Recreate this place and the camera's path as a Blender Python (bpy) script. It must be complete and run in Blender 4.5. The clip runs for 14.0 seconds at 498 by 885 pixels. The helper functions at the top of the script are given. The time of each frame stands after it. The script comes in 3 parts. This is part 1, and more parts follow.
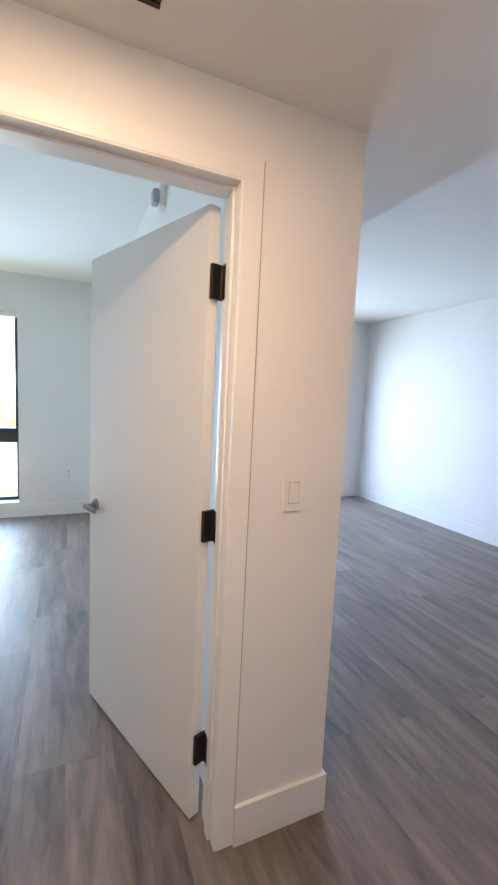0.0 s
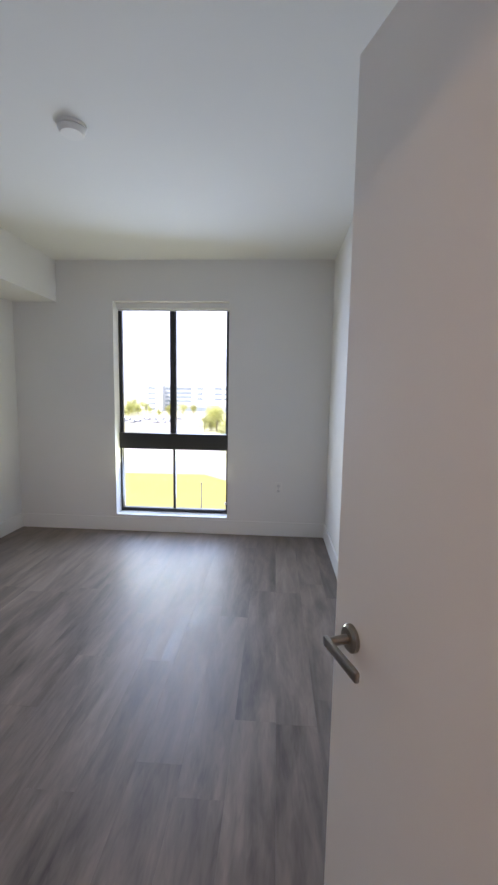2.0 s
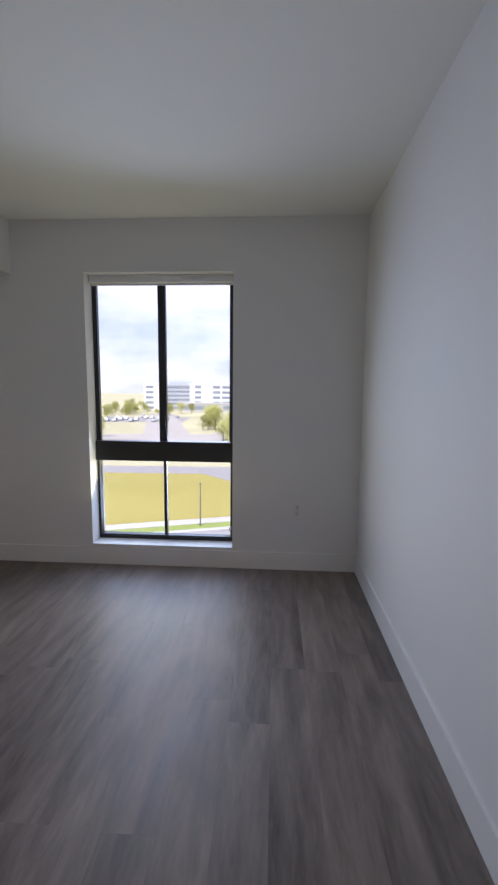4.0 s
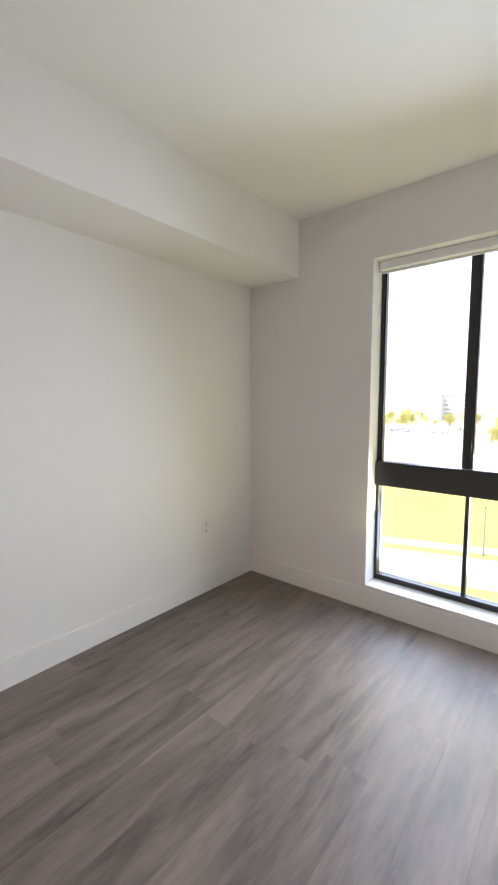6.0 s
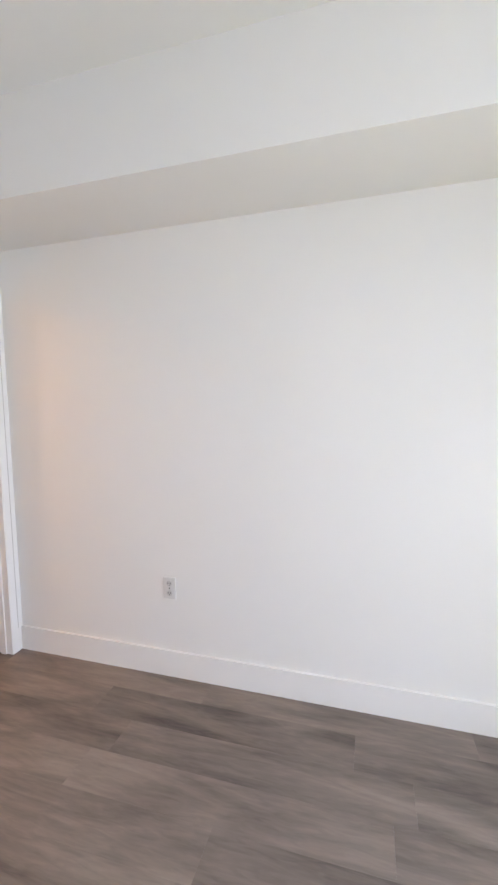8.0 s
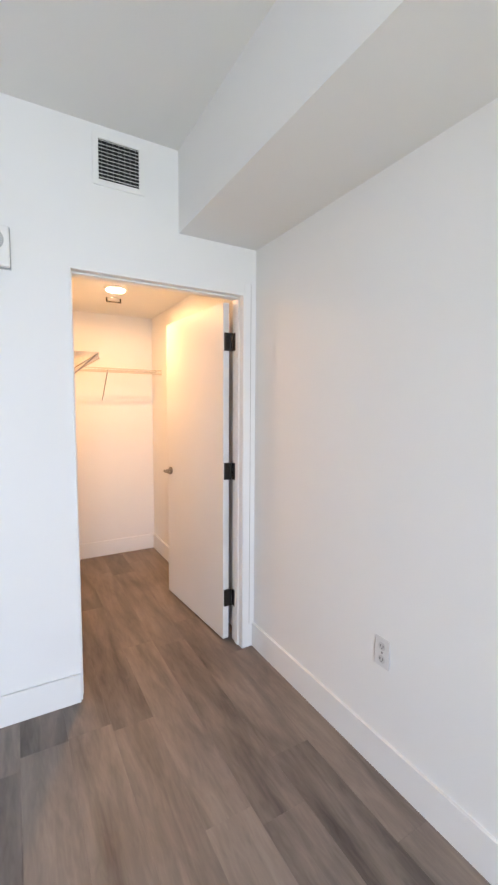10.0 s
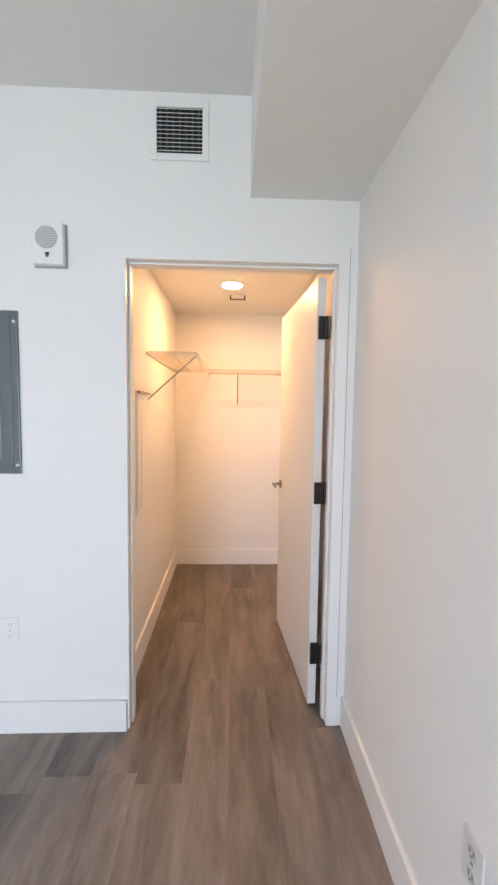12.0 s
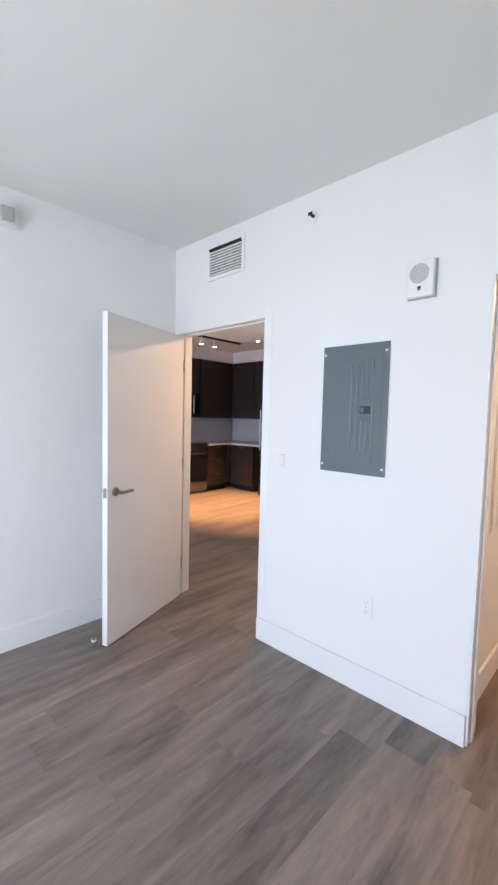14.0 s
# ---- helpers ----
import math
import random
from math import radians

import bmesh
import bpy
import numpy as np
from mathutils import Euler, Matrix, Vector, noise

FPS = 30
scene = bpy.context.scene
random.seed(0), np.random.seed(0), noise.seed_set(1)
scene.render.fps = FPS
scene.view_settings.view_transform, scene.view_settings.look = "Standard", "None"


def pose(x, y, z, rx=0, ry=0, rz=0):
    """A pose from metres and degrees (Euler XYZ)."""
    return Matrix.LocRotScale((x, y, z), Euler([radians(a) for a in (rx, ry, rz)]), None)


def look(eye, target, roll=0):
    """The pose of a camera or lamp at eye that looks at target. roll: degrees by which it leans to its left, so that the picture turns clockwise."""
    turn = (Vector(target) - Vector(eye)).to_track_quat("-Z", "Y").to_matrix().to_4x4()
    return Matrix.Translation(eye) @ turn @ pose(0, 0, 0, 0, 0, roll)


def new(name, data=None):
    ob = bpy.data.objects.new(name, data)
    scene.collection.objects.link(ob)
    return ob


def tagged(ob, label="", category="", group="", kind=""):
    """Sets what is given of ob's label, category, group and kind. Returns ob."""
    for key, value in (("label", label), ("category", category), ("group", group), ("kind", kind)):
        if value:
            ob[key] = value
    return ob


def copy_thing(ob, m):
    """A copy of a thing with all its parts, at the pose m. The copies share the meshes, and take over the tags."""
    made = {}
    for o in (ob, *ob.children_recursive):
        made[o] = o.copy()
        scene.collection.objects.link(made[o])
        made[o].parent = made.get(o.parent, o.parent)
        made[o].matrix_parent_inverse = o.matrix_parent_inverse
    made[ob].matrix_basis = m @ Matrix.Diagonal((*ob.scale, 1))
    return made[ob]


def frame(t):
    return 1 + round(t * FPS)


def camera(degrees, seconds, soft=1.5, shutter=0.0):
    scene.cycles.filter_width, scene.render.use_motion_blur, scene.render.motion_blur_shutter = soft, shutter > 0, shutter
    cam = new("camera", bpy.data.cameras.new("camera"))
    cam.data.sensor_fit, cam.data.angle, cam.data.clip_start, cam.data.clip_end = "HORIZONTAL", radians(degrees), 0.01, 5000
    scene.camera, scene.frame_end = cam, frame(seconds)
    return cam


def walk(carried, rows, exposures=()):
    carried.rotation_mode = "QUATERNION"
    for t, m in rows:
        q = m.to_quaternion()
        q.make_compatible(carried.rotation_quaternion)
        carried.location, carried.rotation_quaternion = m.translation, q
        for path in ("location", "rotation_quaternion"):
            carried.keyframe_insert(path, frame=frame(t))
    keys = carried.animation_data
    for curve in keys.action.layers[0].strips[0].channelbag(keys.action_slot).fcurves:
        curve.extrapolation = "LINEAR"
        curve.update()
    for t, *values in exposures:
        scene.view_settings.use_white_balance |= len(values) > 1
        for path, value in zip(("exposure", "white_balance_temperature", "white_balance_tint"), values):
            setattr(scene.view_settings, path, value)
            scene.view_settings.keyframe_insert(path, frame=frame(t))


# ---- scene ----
cam = camera(62.1, 14.0, 2.5)
PATH = [
    (0, (2.702, -1.248, 1.473), (3.504, 0.572, 1.264), 2.7),
    (0.5, (2.705, -1.001, 1.468), (3.017, 0.963, 1.257), 1.9),
    (1, (2.744, -0.662, 1.458), (2.697, 1.329, 1.282), 1.5),
    (1.5, (2.698, -0.358, 1.447), (2.568, 1.63, 1.277), 1.3),
    (2, (2.66, -0.065, 1.432), (2.537, 1.918, 1.203), 1.0),
    (2.2, (2.658, 0.086, 1.399), (2.553, 2.067, 1.145), 0.6),
    (4.3, (2.425, 0.893, 1.423), (2.303, 2.876, 1.194), 0.5),
    (4.5, (2.359, 0.942, 1.405), (2.155, 2.92, 1.193), 0.2),
    (5, (2.241, 1.125, 1.434), (1.72, 3.043, 1.214), 0.1),
    (5.5, (2.202, 1.313, 1.406), (1.292, 3.084, 1.218), 0.0),
    (6, (2.187, 1.449, 1.425), (0.903, 2.97, 1.228), -0.1),
    (6.5, (2.215, 1.579, 1.423), (0.588, 2.726, 1.236), -0.4),
    (7, (2.136, 1.674, 1.427), (0.252, 2.317, 1.232), -0.6),
    (7.5, (2.033, 1.865, 1.427), (0.042, 1.919, 1.253), -0.6),
    (8, (1.907, 2.006, 1.449), (-0.004, 1.444, 1.268), -0.8),
    (8.5, (1.778, 2.041, 1.459), (0.069, 1.021, 1.266), -0.2),
    (9, (1.574, 2.081, 1.439), (0.103, 0.739, 1.254), -0.1),
    (9.2, (1.495, 2.105, 1.446), (0.126, 0.658, 1.264), 0.1),
    (11.3, (0.746, 1.878, 1.43), (0.343, -0.075, 1.272), 0.6),
    (11.5, (0.654, 1.834, 1.441), (0.354, -0.137, 1.281), 0.8),
    (12, (0.522, 1.782, 1.441), (0.442, -0.21, 1.287), 0.8),
    (12.5, (0.458, 1.848, 1.438), (0.652, -0.136, 1.284), 0.8),
    (13, (0.404, 1.977, 1.447), (0.93, 0.054, 1.295), 0.9),
    (13.5, (0.436, 2.014, 1.442), (1.377, 0.254, 1.315), 0.9),
    (14, (0.484, 1.963, 1.454), (1.864, 0.521, 1.324), 1.4),
]
walk(cam, [(t, look(eye, target, roll)) for t, eye, target, roll in PATH],
     [(0.0, 2.42, 5400, 14), (0.5, 2.14, 5400, 17), (1.0, 2.20, 5550, 22), (1.5, 1.74, 5750, 24), (2.2, 1.50, 5800, 26), (4.3, 0.66, 5850, 29), (5.0, 0.66, 5900, 26),
      (5.5, 1.42, 5900, 22), (6.0, 1.86, 6400, 25), (6.5, 2.08, 6700, 25), (7.0, 2.34, 6500, 25), (7.5, 2.44, 6350, 27), (9.0, 2.54, 6000, 25), (11.5, 2.36, 6050, 23), (12.5, 2.40, 6050, 24), (14.0, 2.56, 5850, 24)])

# ---- sky, sun, lamps ----
world = bpy.data.worlds.new("world")
scene.world = world
world.use_nodes = True
wn, wl = world.node_tree.nodes, world.node_tree.links
bg = wn["Background"]
sky = wn.new("ShaderNodeTexSky")
sky.sky_type = "NISHITA"
sky.sun_disc = False
sky.sun_elevation = radians(52)
sky.sun_rotation = radians(205)
sky.dust_density = 2.0
coord = wn.new("ShaderNodeTexCoord")
stretch = wn.new("ShaderNodeMapping")
stretch.inputs["Scale"].default_value = (2.2, 2.2, 6.0)
clouds = wn.new("ShaderNodeTexNoise")
clouds.inputs["Scale"].default_value = 1.6
clouds.inputs["Detail"].default_value = 7
clouds.inputs["Roughness"].default_value = 0.55
cover = wn.new("ShaderNodeValToRGB")
cover.color_ramp.elements[0].position, cover.color_ramp.elements[1].position = 0.40, 0.60
cover.color_ramp.elements[0].color = (0.45, 0.45, 0.45, 1)
whiten = wn.new("ShaderNodeMixRGB")
whiten.inputs["Color2"].default_value = (8.3, 8.4, 9.0, 1)
wl.new(coord.outputs["Generated"], stretch.inputs["Vector"])
wl.new(stretch.outputs["Vector"], clouds.inputs["Vector"])
wl.new(clouds.outputs["Fac"], cover.inputs["Fac"])
wl.new(cover.outputs["Color"], whiten.inputs["Fac"])
wl.new(sky.outputs["Color"], whiten.inputs["Color1"])
wl.new(whiten.outputs["Color"], bg.inputs["Color"])
bg.inputs["Strength"].default_value = 0.1


def lamp(kind, name, m, energy, colour, size=0.1, spot=None):
    data = bpy.data.lights.new(name, kind)
    data.energy, data.color = energy, colour
    if kind == "AREA":
        data.shape, data.size = "DISK", size
    elif kind == "SUN":
        data.angle = size
    else:
        data.shadow_soft_size = size
    if spot:
        data.spot_size, data.spot_blend = radians(spot), 0.35
    ob = new(name, data)
    ob.matrix_world = m
    return ob


WARM = (1.0, 0.58, 0.27)
lamp("SUN", "sun", look((0, 0, 50), Vector((0, 0, 50)) + Vector((0.33, 0.71, -1.0))), 3.0, (1.0, 0.95, 0.87), radians(0.5))
lamp("AREA", "closet_lamp", pose(0.535, -1.11, 2.276), 3.1, (1.0, 0.51, 0.15), 0.08)
lamp("AREA", "hall_lamp", pose(2.66, -0.78, 2.278), 2.4, WARM, 0.16)
# area lamps added in the two window openings, standing in for the sky's light
for wx, ww, watts in ((1.61, 1.10, 12.6), (5.35, 2.0, 15.0)):
    skylight = lamp("AREA", "window_skylight", pose(wx, 4.188, 1.22, -74, 0, 12), watts, (0.64, 0.81, 1.0), 1.0)
    skylight.data.shape, skylight.data.size, skylight.data.size_y = "RECTANGLE", ww, 2.0
    skylight.data.spread = radians(152)
# added lamp for the light that sunlit grass throws up through the bedroom window
bounce = lamp("AREA", "grass_light", pose(1.61, 4.14, 0.62, -130, 0, 0), 5.0, (1.0, 0.99, 0.48), 1.0)
bounce.data.shape, bounce.data.size, bounce.data.size_y = "RECTANGLE", 1.08, 0.7
TRACK_HEADS = [(5.67, -2.31), (5.71, -2.62), (4.77, -2.65)]
for hx, hy in TRACK_HEADS:
    lamp("SPOT", "track_lamp", pose(hx, hy, 2.560), 85.0, (1.0, 0.50, 0.17), 0.03, 62)

# ---- materials ----


def mat(name, colour, rough=0.5, metal=0.0, vary=0.06, scale=6.0, bump=0.0, bump_scale=200.0, spec=0.5, piece=0.0, stretch=(1, 1, 1), vary2=0.0):
    """A painted, metal or stone surface: broad stains, fine grain, relief; piece varies it from piece to piece."""
    m = bpy.data.materials.new(name)
    m.use_nodes = True
    n, l = m.node_tree.nodes, m.node_tree.links
    b = n["Principled BSDF"]
    b.inputs["Roughness"].default_value, b.inputs["Metallic"].default_value = rough, metal
    b.inputs["Specular IOR Level"].default_value = spec
    tc = n.new("ShaderNodeTexCoord")
    mp = n.new("ShaderNodeMapping")
    mp.inputs["Scale"].default_value = stretch
    l.new(tc.outputs["Object"], mp.inputs["Vector"])
    big = n.new("ShaderNodeTexNoise")
    big.inputs["Scale"].default_value, big.inputs["Detail"].default_value = scale, 5
    fine = n.new("ShaderNodeTexNoise")
    fine.inputs["Scale"].default_value, fine.inputs["Detail"].default_value = bump_scale, 3
    l.new(mp.outputs["Vector"], big.inputs["Vector"])
    l.new(mp.outputs["Vector"], fine.inputs["Vector"])
    add = n.new("ShaderNodeMath")
    add.operation = "MULTIPLY_ADD"
    l.new(big.outputs["Fac"], add.inputs[0])
    add.inputs[1].default_value, add.inputs[2].default_value = 2 * vary, 1 - vary
    last = add.outputs[0]
    if vary2:
        a2 = n.new("ShaderNodeMath")
        a2.operation = "MULTIPLY_ADD"
        l.new(fine.outputs["Fac"], a2.inputs[0])
        a2.inputs[1].default_value = 2 * vary2
        l.new(last, a2.inputs[2])
        last = a2.outputs[0]
    if piece:
        info = n.new("ShaderNodeObjectInfo")
        a3 = n.new("ShaderNodeMath")
        a3.operation = "MULTIPLY_ADD"
        l.new(info.outputs["Random"], a3.inputs[0])
        a3.inputs[1].default_value = 2 * piece
        l.new(last, a3.inputs[2])
        last = a3.outputs[0]
    scl = n.new("ShaderNodeVectorMath")
    scl.operation = "SCALE"
    scl.inputs[0].default_value = colour
    l.new(last, scl.inputs["Scale"])
    l.new(scl.outputs[0], b.inputs["Base Color"])
    if bump:
        bp = n.new("ShaderNodeBump")
        bp.inputs["Strength"].default_value, bp.inputs["Distance"].default_value = bump, 0.002
        l.new(fine.outputs["Fac"], bp.inputs["Height"])
        l.new(bp.outputs["Normal"], b.inputs["Normal"])
    return m


def wood_floor(name):
    """Grey-brown vinyl planks, grain along y, each plank with its own shade and figure."""
    m = bpy.data.materials.new(name)
    m.use_nodes = True
    n, l = m.node_tree.nodes, m.node_tree.links
    b = n["Principled BSDF"]
    tc, info = n.new("ShaderNodeTexCoord"), n.new("ShaderNodeObjectInfo")
    shift = n.new("ShaderNodeVectorMath")
    shift.operation = "MULTIPLY_ADD"
    comb = n.new("ShaderNodeCombineXYZ")
    l.new(info.outputs["Random"], comb.inputs[0])
    l.new(info.outputs["Random"], comb.inputs[1])
    l.new(comb.outputs[0], shift.inputs[0])
    shift.inputs[1].default_value = (37.0, 91.0, 0)
    l.new(tc.outputs["Object"], shift.inputs[2])

    def tex(scale, sx, sy, detail):
        mp = n.new("ShaderNodeMapping")
        mp.inputs["Scale"].default_value = (sx, sy, 1)
        t = n.new("ShaderNodeTexNoise")
        t.inputs["Scale"].default_value, t.inputs["Detail"].default_value = scale, detail
        t.inputs["Distortion"].default_value = 1.1
        l.new(shift.outputs[0], mp.inputs["Vector"])
        l.new(mp.outputs[0], t.inputs["Vector"])
        return t.outputs["Fac"]
    broad, streak, fine = tex(1.0, 5, 0.9, 4), tex(1.0, 11, 1.5, 6), tex(1.0, 55, 9, 5)

    def lin(src, k, c):
        a = n.new("ShaderNodeMath")
        a.operation = "MULTIPLY_ADD"
        l.new(src, a.inputs[0])
        a.inputs[1].default_value = k
        if isinstance(c, float):
            a.inputs[2].default_value = c
        else:
            l.new(c, a.inputs[2])
        return a.outputs[0]
    v = lin(fine, 0.45, lin(streak, 1.05, lin(broad, 1.0, lin(info.outputs["Random"], 0.16, -0.83))))
    ramp = n.new("ShaderNodeValToRGB")
    ramp.color_ramp.elements[0].position, ramp.color_ramp.elements[1].position = 0.05, 0.95
    ramp.color_ramp.elements[0].color, ramp.color_ramp.elements[1].color = (0.070, 0.057, 0.049, 1), (0.305, 0.250, 0.211, 1)
    l.new(v, ramp.inputs["Fac"])
    l.new(ramp.outputs["Color"], b.inputs["Base Color"])
    l.new(lin(fine, 0.24, lin(streak, 0.36, 0.17)), b.inputs["Roughness"])
    b.inputs["Specular IOR Level"].default_value = 0.42
    bp = n.new("ShaderNodeBump")
    bp.inputs["Strength"].default_value, bp.inputs["Distance"].default_value = 0.25, 0.0015
    l.new(streak, bp.inputs["Height"])
    l.new(bp.outputs["Normal"], b.inputs["Normal"])
    return m


def glass_mat(name):
    m = bpy.data.materials.new(name)
    m.use_nodes = True
    n, l = m.node_tree.nodes, m.node_tree.links
    n.remove(n["Principled BSDF"])
    tr, gl, mx, fr = n.new("ShaderNodeBsdfTransparent"), n.new("ShaderNodeBsdfGlossy"), n.new("ShaderNodeMixShader"), n.new("ShaderNodeFresnel")
    gl.inputs["Roughness"].default_value = 0.02
    fr.inputs["IOR"].default_value = 1.4
    tr.inputs["Color"].default_value = (0.93, 0.96, 0.95, 1)
    l.new(fr.outputs[0], mx.inputs[0])
    l.new(tr.outputs[0], mx.inputs[1])
    l.new(gl.outputs[0], mx.inputs[2])
    l.new(mx.outputs[0], n["Material Output"].inputs["Surface"])
    return m


def glow_mat(name, colour, strength):
    m = bpy.data.materials.new(name)
    m.use_nodes = True
    b = m.node_tree.nodes["Principled BSDF"]
    b.inputs["Base Color"].default_value = (0.9, 0.88, 0.82, 1)
    b.inputs["Emission Color"].default_value = (*colour, 1)
    b.inputs["Emission Strength"].default_value = strength
    return m


WALL = mat("wall_paint", (0.80, 0.79, 0.77), 0.62, vary=0.02, scale=1.3, bump=0.12, bump_scale=320, spec=0.35)
CEIL = mat("ceiling_paint", (0.78, 0.775, 0.755), 0.85, vary=0.02, scale=1.1, bump=0.15, bump_scale=260, spec=0.2)
TRIM = mat("trim_paint", (0.82, 0.81, 0.79), 0.38, vary=0.02, scale=3, bump=0.04, bump_scale=90)
DOOR = mat("door_paint", (0.76, 0.745, 0.725), 0.42, vary=0.035, scale=2, bump=0.05, bump_scale=140)
FLOOR = wood_floor("vinyl_plank")
SUB = mat("subfloor", (0.10, 0.085, 0.073), 0.9)
BLACK = mat("black_aluminium", (0.018, 0.019, 0.021), 0.38, vary=0.1, bump=0.05)
DARK = mat("dark_void", (0.012, 0.012, 0.012), 0.8)
# dark colour stands in for the shade inside narrow joints
CRACK = mat("caulk_shadow_line", (0.36, 0.33, 0.30), 0.9)
BRONZE = mat("dark_bronze", (0.035, 0.032, 0.030), 0.4, 0.6, vary=0.15)
NICKEL = mat("satin_nickel", (0.30, 0.28, 0.25), 0.30, 1.0, vary=0.05, bump=0.03)
PLASTIC = mat("white_plastic", (0.80, 0.79, 0.76), 0.35, vary=0.01)
GREYPL = mat("grey_plastic", (0.42, 0.42, 0.41), 0.5, vary=0.05)
PALEPL = mat("pale_grey_plastic", (0.68, 0.67, 0.66), 0.4, vary=0.02)
OUTLETP = mat("grey_outlet_plastic", (0.56, 0.55, 0.54), 0.4, vary=0.02)
GRILLE = mat("light_grey_plastic", (0.56, 0.56, 0.55), 0.5)
# the vents' shaded inner parts, with the shade put into these two colours
BLADE = mat("shaded_vent_blade", (0.22, 0.22, 0.22), 0.6)
VENTG = mat("shaded_vent_back", (0.06, 0.06, 0.06), 0.7)
PANELM = mat("grey_enamel", (0.125, 0.152, 0.162), 0.24, vary=0.06, scale=4, bump=0.06, bump_scale=150)
PANELD = mat("breaker_black", (0.02, 0.022, 0.025), 0.4)
ZINC = mat("bright_zinc", (0.75, 0.75, 0.74), 0.3, 0.6)
# white wire seen against the light: the backlit darkness is put into its colour
WIRE = mat("backlit_white_wire", (0.50, 0.46, 0.41), 0.4)
GLASS = glass_mat("window_glass")
GLOW = glow_mat("lamp_diffuser", (1.0, 0.74, 0.42), 14.0)
GLOWT = glow_mat("track_bulb", (1.0, 0.62, 0.3), 6.0)
SHADE = mat("shade_fabric", (0.74, 0.74, 0.75), 0.8, bump=0.2, bump_scale=500)
CABM = mat("dark_cabinet_wood", (0.026, 0.020, 0.017), 0.4, vary=0.35, scale=2.5, stretch=(1, 1, 14), vary2=0.1)
STONE = mat("white_counter", (0.62, 0.61, 0.60), 0.25, vary=0.08, scale=7)
TILE = mat("white_backsplash", (0.55, 0.55, 0.55), 0.25, vary=0.08, scale=4)
STEEL = mat("stainless_steel", (0.30, 0.30, 0.31), 0.3, 1.0, vary=0.08)
OVENB = mat("black_oven_glass", (0.01, 0.01, 0.012), 0.12)

# ---- mesh helpers ----


def cuboid(bm, x0, x1, y0, y1, z0, z1, bevel=0.0):
    m = Matrix.Translation(((x0 + x1) / 2, (y0 + y1) / 2, (z0 + z1) / 2)) @ Matrix.Diagonal((x1 - x0, y1 - y0, z1 - z0, 1))
    vs = bmesh.ops.create_cube(bm, size=1, matrix=m)["verts"]
    if bevel:
        es = list({e for v in vs for e in v.link_edges})
        bmesh.ops.bevel(bm, geom=es, offset=bevel, segments=2, affect="EDGES", profile=0.6)
    return bm


def boxes(*args, bevel=0.0):
    bm = bmesh.new()
    for a in args:
        cuboid(bm, *a, bevel=bevel)
    return bm


def rod(bm, a, b, r, seg=8, r2=None):
    a, b = Vector(a), Vector(b)
    d = b - a
    m = Matrix.Translation((a + b) / 2) @ d.to_track_quat("Z", "Y").to_matrix().to_4x4()
    bmesh.ops.create_cone(bm, cap_ends=True, segments=seg, radius1=r, radius2=r if r2 is None else r2, depth=d.length, matrix=m)
    return bm


def rods(*args, r=0.003, seg=8):
    bm = bmesh.new()
    for a, b in args:
        rod(bm, a, b, r, seg)
    return bm


def part(name, bm, material, parent=None, label="", smooth=False):
    me = bpy.data.meshes.new(name)
    bmesh.ops.recalc_face_normals(bm, faces=bm.faces)
    bm.to_mesh(me)
    bm.free()
    me.materials.append(material)
    if smooth:
        me.polygons.foreach_set("use_smooth", [True] * len(me.polygons))
        me.set_sharp_from_angle(angle=radians(40))
    ob = new(name, me)
    if parent:
        ob.parent = parent
    if label:
        ob["label"] = label
    return ob


def thing(name, m, label, category, group="", kind=""):
    ob = new(name)
    ob.matrix_world = m
    return tagged(ob, label, category, group, kind)


def structure(name, bm, material, label, category):
    return tagged(part(name, bm, material), label, category, kind="structure")


# ---- rooms ----
W, D, H = 3.19, 4.057, 2.715      # bedroom width, depth, height
SX, SZ = 0.458, 2.318             # soffit width and underside
HY = -0.127                       # hall side of the door wall
LOW = 2.30                        # hall and closet ceilings
BASE = 0.143
CX0, CX1, CHEAD = 0.073, 0.980, 2.070     # closet opening
EX0, EX1, EHEAD = 2.245, 3.145, 2.075     # entry opening
WX0, WX1, WZ0, WZ1 = 1.03, 2.19, 0.158, 2.330   # window opening
ND = D + 0.26
WB = -0.02                        # walls start under the planks

structure("wall_west", boxes((-0.16, 0, -2.14, D, WB, 2.9)), WALL, "plain white painted bedroom side wall", "wall")
structure("wall_east", boxes((W, 3.544, HY, D, WB, 2.9)), WALL, "white painted wall block between bedroom and living room", "wall")
structure("wall_north", boxes((-0.16, WX0, D, ND, WB, 2.9), (WX1, 4.3, D, ND, WB, 2.9), (WX0, WX1, D, ND, WB, WZ0), (WX0, WX1, D, ND, WZ1, 2.9),
          (4.3, 6.4, D, ND, WB, 0.158), (4.3, 6.4, D, ND, 2.3, 2.9), (6.4, 7.16, D, ND, WB, 2.9)), WALL, "white painted outer wall with tall window openings", "wall")
structure("wall_south", boxes((0, CX0, HY, 0, WB, 2.9), (CX1, EX0, HY, 0, WB, 2.9), (EX1, W, HY, 0, WB, 2.9), (CX0, CX1, HY, 0, CHEAD, 2.9), (EX0, EX1, HY, 0, EHEAD, 2.9)),
          WALL, "white painted wall with closet and entry doorways", "wall")
structure("wall_closet", boxes((1.04, 1.16, -2.02, HY, WB, 2.9)), WALL, "white wall between walk-in closet and hall", "wall")
structure("wall_closet_back", boxes((0, 1.16, -2.14, -2.02, WB, 2.9)), WALL, "white back wall of the walk-in closet", "wall")
